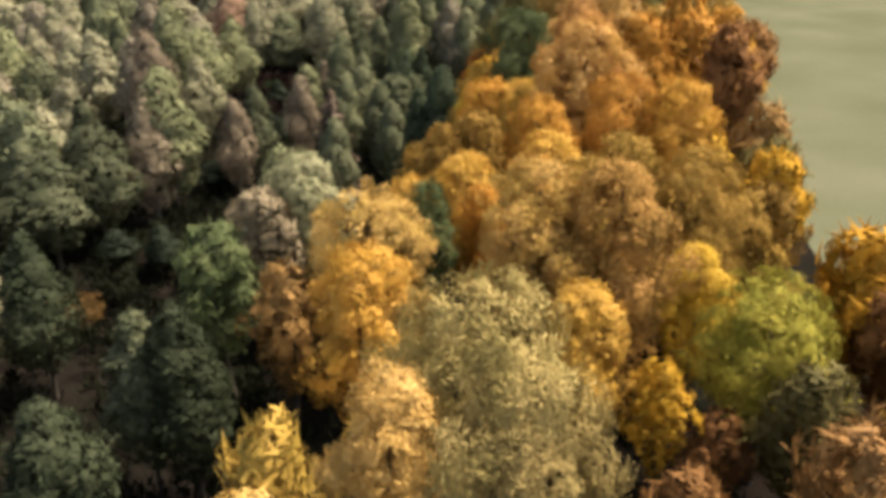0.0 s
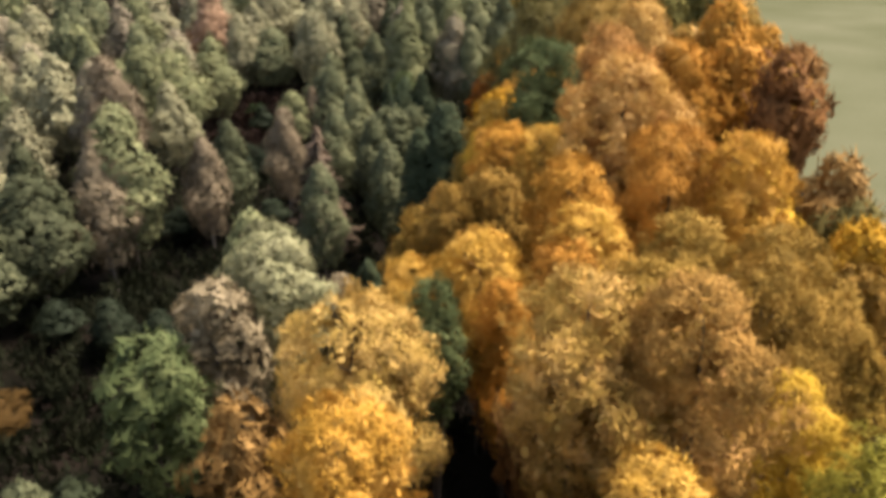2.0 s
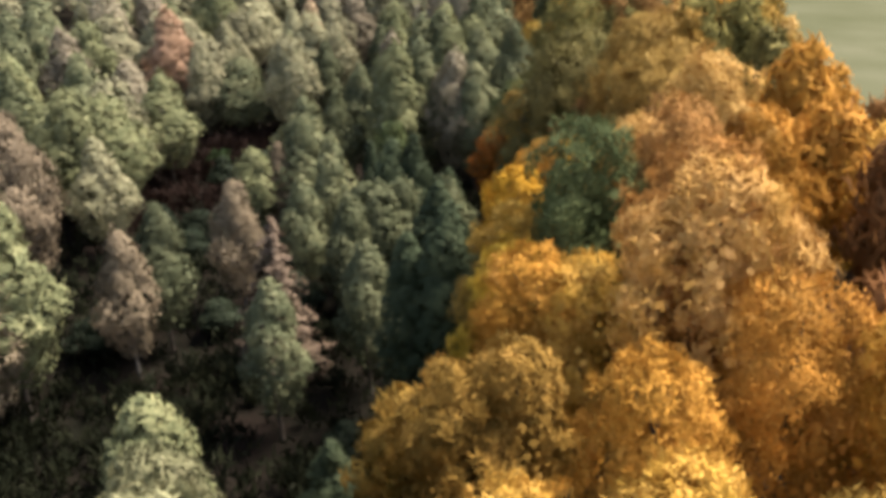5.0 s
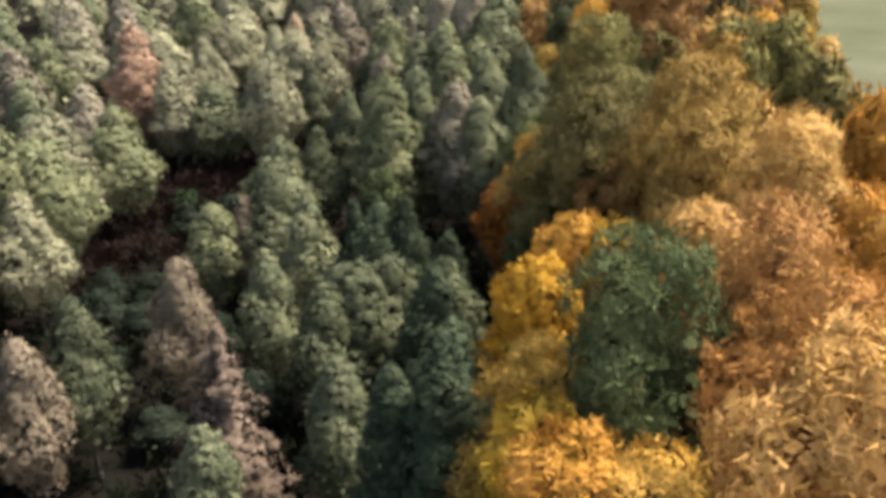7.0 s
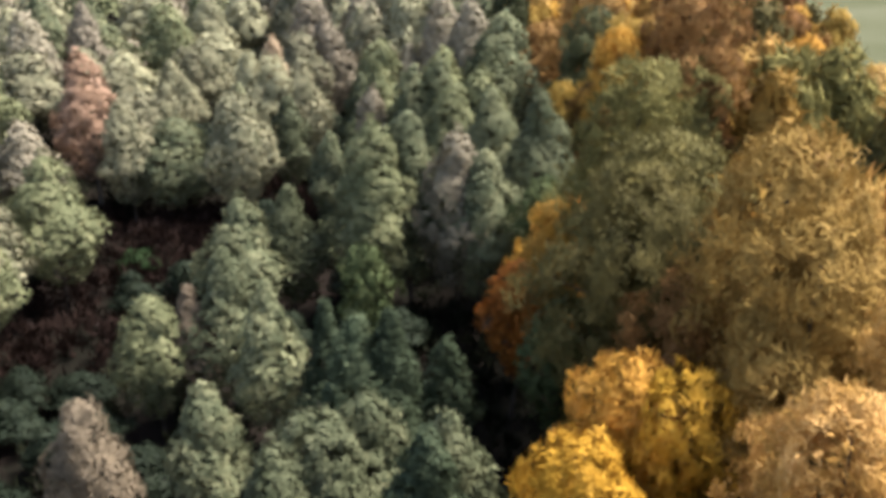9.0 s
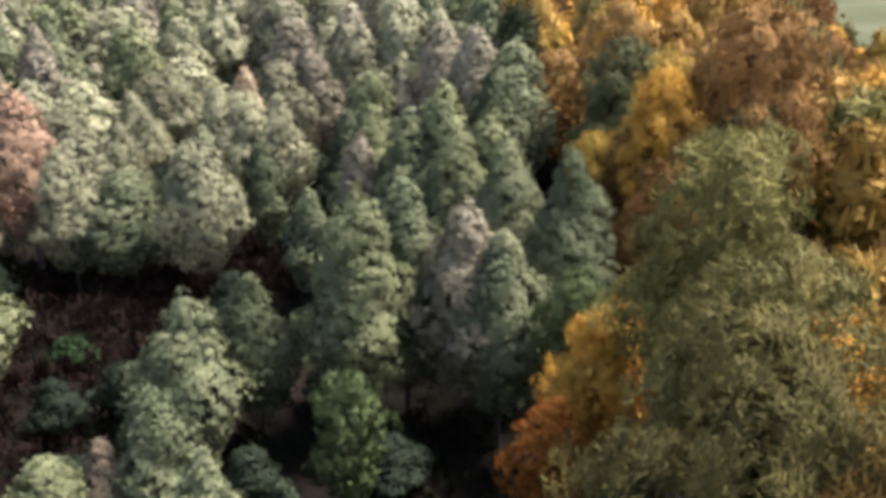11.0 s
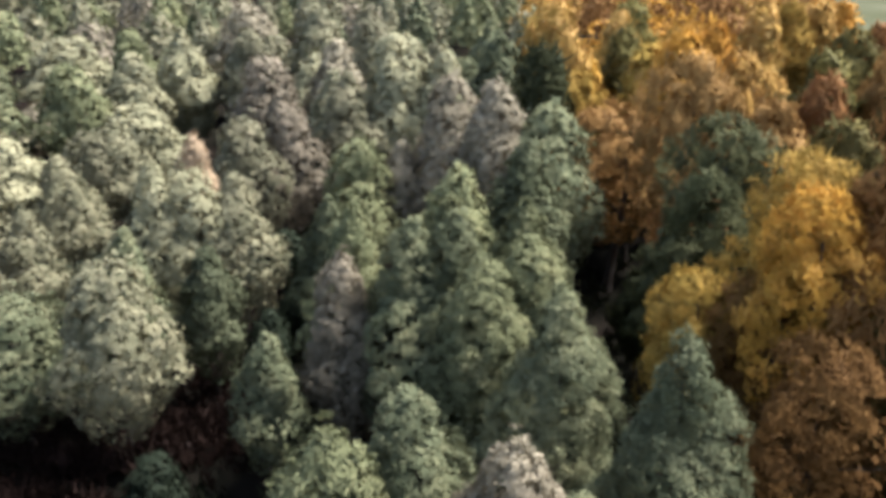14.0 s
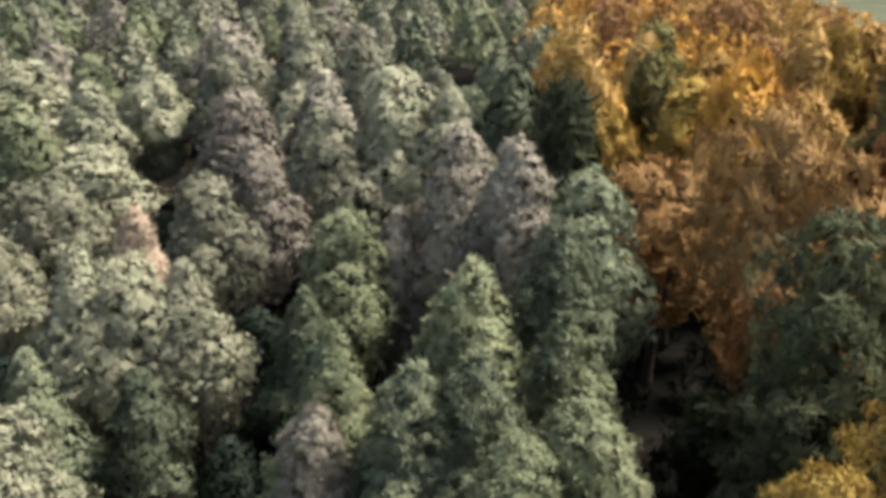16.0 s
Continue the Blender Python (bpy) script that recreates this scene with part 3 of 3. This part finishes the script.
tree("ly", -45.5, 265, 14.9, 7.3)
tree("pt", -36, 275.9, 21.3, 6.4)
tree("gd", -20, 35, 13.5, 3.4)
tree("r", -9, 29, 12.5, 3.2)
tree("y", 27, 52, 14.5, 3.4)
tree("b", 29, 44, 12, 3.2)
tree("ol", 23, 36, 12, 3)
tree("shg", -31.7, 153.5, 3, 2.2)


# ---- the rest of the wood ----
def free(x, y, r, gap):
    return all((x - a) ** 2 + (y - b) ** 2 > (gap * (r + c)) ** 2 for a, b, c in PLANTED)


def top_at(x, y):
    """How high the trees stand there."""
    if x > wood_border(y):
        return 20.5 + 2.0 * math.sin(y * 0.13)
    return float(np.interp(y, (0, 66, 125, 165, 200, 280), (13.5, 14, 13, 15.5, 18, 20.5)))


CLEARINGS = ((-28, 167, 6), (-20.5, 167, 4), (-34, 135, 8), (-32, 152, 9), (-33, 162, 8), (-20, 170, 4), (-20, 178, 4), (-18, 190, 4), (-21, 207, 4), (-30, 86, 8), (-23, 92, 5), (-31, 72, 7), (-26, 66, 5), (-18, 97, 4),
             (-16, 56, 3), (-9, 84, 4))


def fill():
    # Pale kinds lead on the left, partly to paint haze far off.
    left, right, count = ("lg", "lg", "ly", "g", "pt", "g"), ("o", "b", "ol", "b", "y", "yg", "t"), 0
    for _ in range(5200):
        y = rng.uniform(8, 262)
        x = rng.uniform(-82, field_edge(y) - 1.5)
        autumn = x > wood_border(y)
        if y < 32 and -16 < x < 14 or x > 29 and 50 < y < 88:
            continue
        known = 25 < y < 222 and x > np.interp(y, (25, 45, 66, 90, 220), (-14, -21, -38, -42, -45))
        r = rng.uniform(3.2, 4.6) if autumn else rng.uniform(3.3, 4.8) * (1.25 if y > 175 else 1.0)
        if known and not (autumn and x > np.interp(y, (20, 66, 110, 220), (15, 15, 16, 15))):
            continue
        if any((x - a) ** 2 + (y - b) ** 2 < (c + 1.5) ** 2 for a, b, c in CLEARINGS) or not free(x, y, r, 0.84):
            continue
        h = top_at(x, y) * rng.uniform(0.82, 1.12)
        if autumn and x > field_edge(y) - 8:
            h *= 0.8
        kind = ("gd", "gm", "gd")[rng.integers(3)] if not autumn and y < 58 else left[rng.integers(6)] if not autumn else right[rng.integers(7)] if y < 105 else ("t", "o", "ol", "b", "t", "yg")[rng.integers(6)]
        tree(kind, round(x, 1), round(y, 1), h, r, int(y < 60))
        count += 1
        if count >= 200:
            break


fill()


def understorey():
    """Lower trees added between the tall ones, mostly dark kinds that paint the gaps' shade."""
    count = 0
    for _ in range(6000):
        y = rng.uniform(30, 225)
        x = rng.uniform(float(np.interp(y, (25, 45, 66, 90, 220), (-14, -21, -38, -42, -45))), field_edge(y) - 5)
        autumn = x > wood_border(y)
        r = rng.uniform(2.0, 2.9)
        if any((x - a) ** 2 + (y - b) ** 2 < (c * 0.8) ** 2 for a, b, c in CLEARINGS) or not autumn and y < 72 or not free(x, y, r, 0.66):
            continue
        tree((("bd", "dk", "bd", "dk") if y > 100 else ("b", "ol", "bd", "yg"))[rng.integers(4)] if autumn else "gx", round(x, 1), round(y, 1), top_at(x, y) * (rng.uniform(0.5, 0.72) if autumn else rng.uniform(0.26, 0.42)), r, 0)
        count += 1
        if count >= 120:
            break


understorey()


def far_woods():
    """The woods further off, past the trees that can be told apart."""
    parts, n = {}, {}
    tries = rng.uniform((-190, -20), (130, 385), (9000, 2))
    placed = []
    for x, y in tries:
        if y < 258 and x > -80 or x > field_edge(y) - 2 or (abs(x) - 25) > 0.72 * (y + 40) or not free(x, y, 4.8, 0.75):
            continue
        PLANTED.append((x, y, 4.2))
        placed.append((x, y))
        if len(placed) >= 320:
            break
    for x, y in placed:
        autumn = x > wood_border(y) + 4 * math.sin(y * 0.2)
        # Mostly pale greens: true leaf colour, and partly haze painted with distance.
        kind = ("b", "o", "t", "b")[rng.integers(4)] if autumn else ("lg", "lg", "pt", "lg", "g", "ly")[rng.integers(6)]
        form = FORMS[kind]
        h, r = top_at(x, y) * rng.uniform(0.85, 1.1), rng.uniform(4.4, 6.2)
        a, made = shapes(form, r / h, 0)
        _, _, centres, radii, outs = made[rng.integers(4)]
        turn = rng.uniform(0, 6.28)
        c, s = math.cos(turn), math.sin(turn)
        k = 1.14 * r / (a * HEIGHT)
        cc = np.stack([(centres[:, 0] * c - centres[:, 1] * s) * k + x, (centres[:, 0] * s + centres[:, 1] * c) * k + y, centres[:, 2] * h / HEIGHT], 1)
        upper = (cc[:, 2] > 0.55 * h) & (rng.random(len(cc)) < 0.4)
        oo = np.stack([outs[:, 0] * c - outs[:, 1] * s, outs[:, 0] * s + outs[:, 1] * c, outs[:, 2]], 1)
        v, f = sprays(cc[upper], radii[upper] * k, oo[upper], np.full(upper.sum(), 3), 1.5, 0.85)
        parts.setdefault(kind, []).append((v, f + n.get(kind, 0)))
        n[kind] = n.get(kind, 0) + len(v)
    v, f, mats, slots, total = [], [], [], [], 0
    for slot, (kind, some) in enumerate(parts.items()):
        vv, ff = np.concatenate([q[0] for q in some]), np.concatenate([q[1] for q in some])
        v.append(vv)
        f.append(ff + total)
        total += len(vv)
        mats.append(LEAVES[kind])
        slots += [slot] * len(ff)
    me = mesh_of("far_woods", np.concatenate(v), np.concatenate(f))
    for m in mats:
        me.materials.append(m)
    me.polygons.foreach_set("material_index", slots)
    tagged(new("far_woods", me), "distant pale green and golden autumn woods", "woods", kind="stuff")


far_woods()


def undergrowth(name, material, label, places):
    """Thick brush over the forest floor at those places."""
    c = np.array([(x, y, rng.uniform(0.2, 2.0)) for x, y in places])
    turn = rng.uniform(0, 2 * math.pi, len(c))
    outs = np.stack([np.cos(turn), np.sin(turn), np.full(len(c), 0.25)], 1)
    v, f = sprays(c, rng.uniform(0.6, 1.5, len(c)), outs, np.full(len(c), 22), 0.9, 0.3, 0.9, 0.9)
    me = mesh_of(name, v, f)
    me.materials.append(material)
    tagged(new(name, me), label, name, kind="stuff")


def in_glade(x, y):
    """Whether that place lies in the open glades where bracken grows."""
    return y > 128 and any((x - a) ** 2 + (y - b) ** 2 < (c * 1.25) ** 2 for a, b, c in CLEARINGS)


SPOTS = [p for p in rng.uniform((-62, 20), (30, 225), (5200, 2)) if p[0] < field_edge(p[1]) - 2]
SPOTS += [(a + c * q * math.cos(w), b + c * q * math.sin(w)) for a, b, c in CLEARINGS for q, w in rng.uniform((0, 0), (1.3, 6.283), (9 * c, 2))]
# The green brush carries painted shade, so gaps stay black.
undergrowth("undergrowth", LEAVES["under"], "green brush on the forest floor, darkened to paint its shade", [p for p in SPOTS if not in_glade(*p)])
undergrowth("bracken", LEAVES["br"], "withered red-brown bracken in the forest glades, darkened for shade", [p for p in SPOTS if in_glade(*p)])
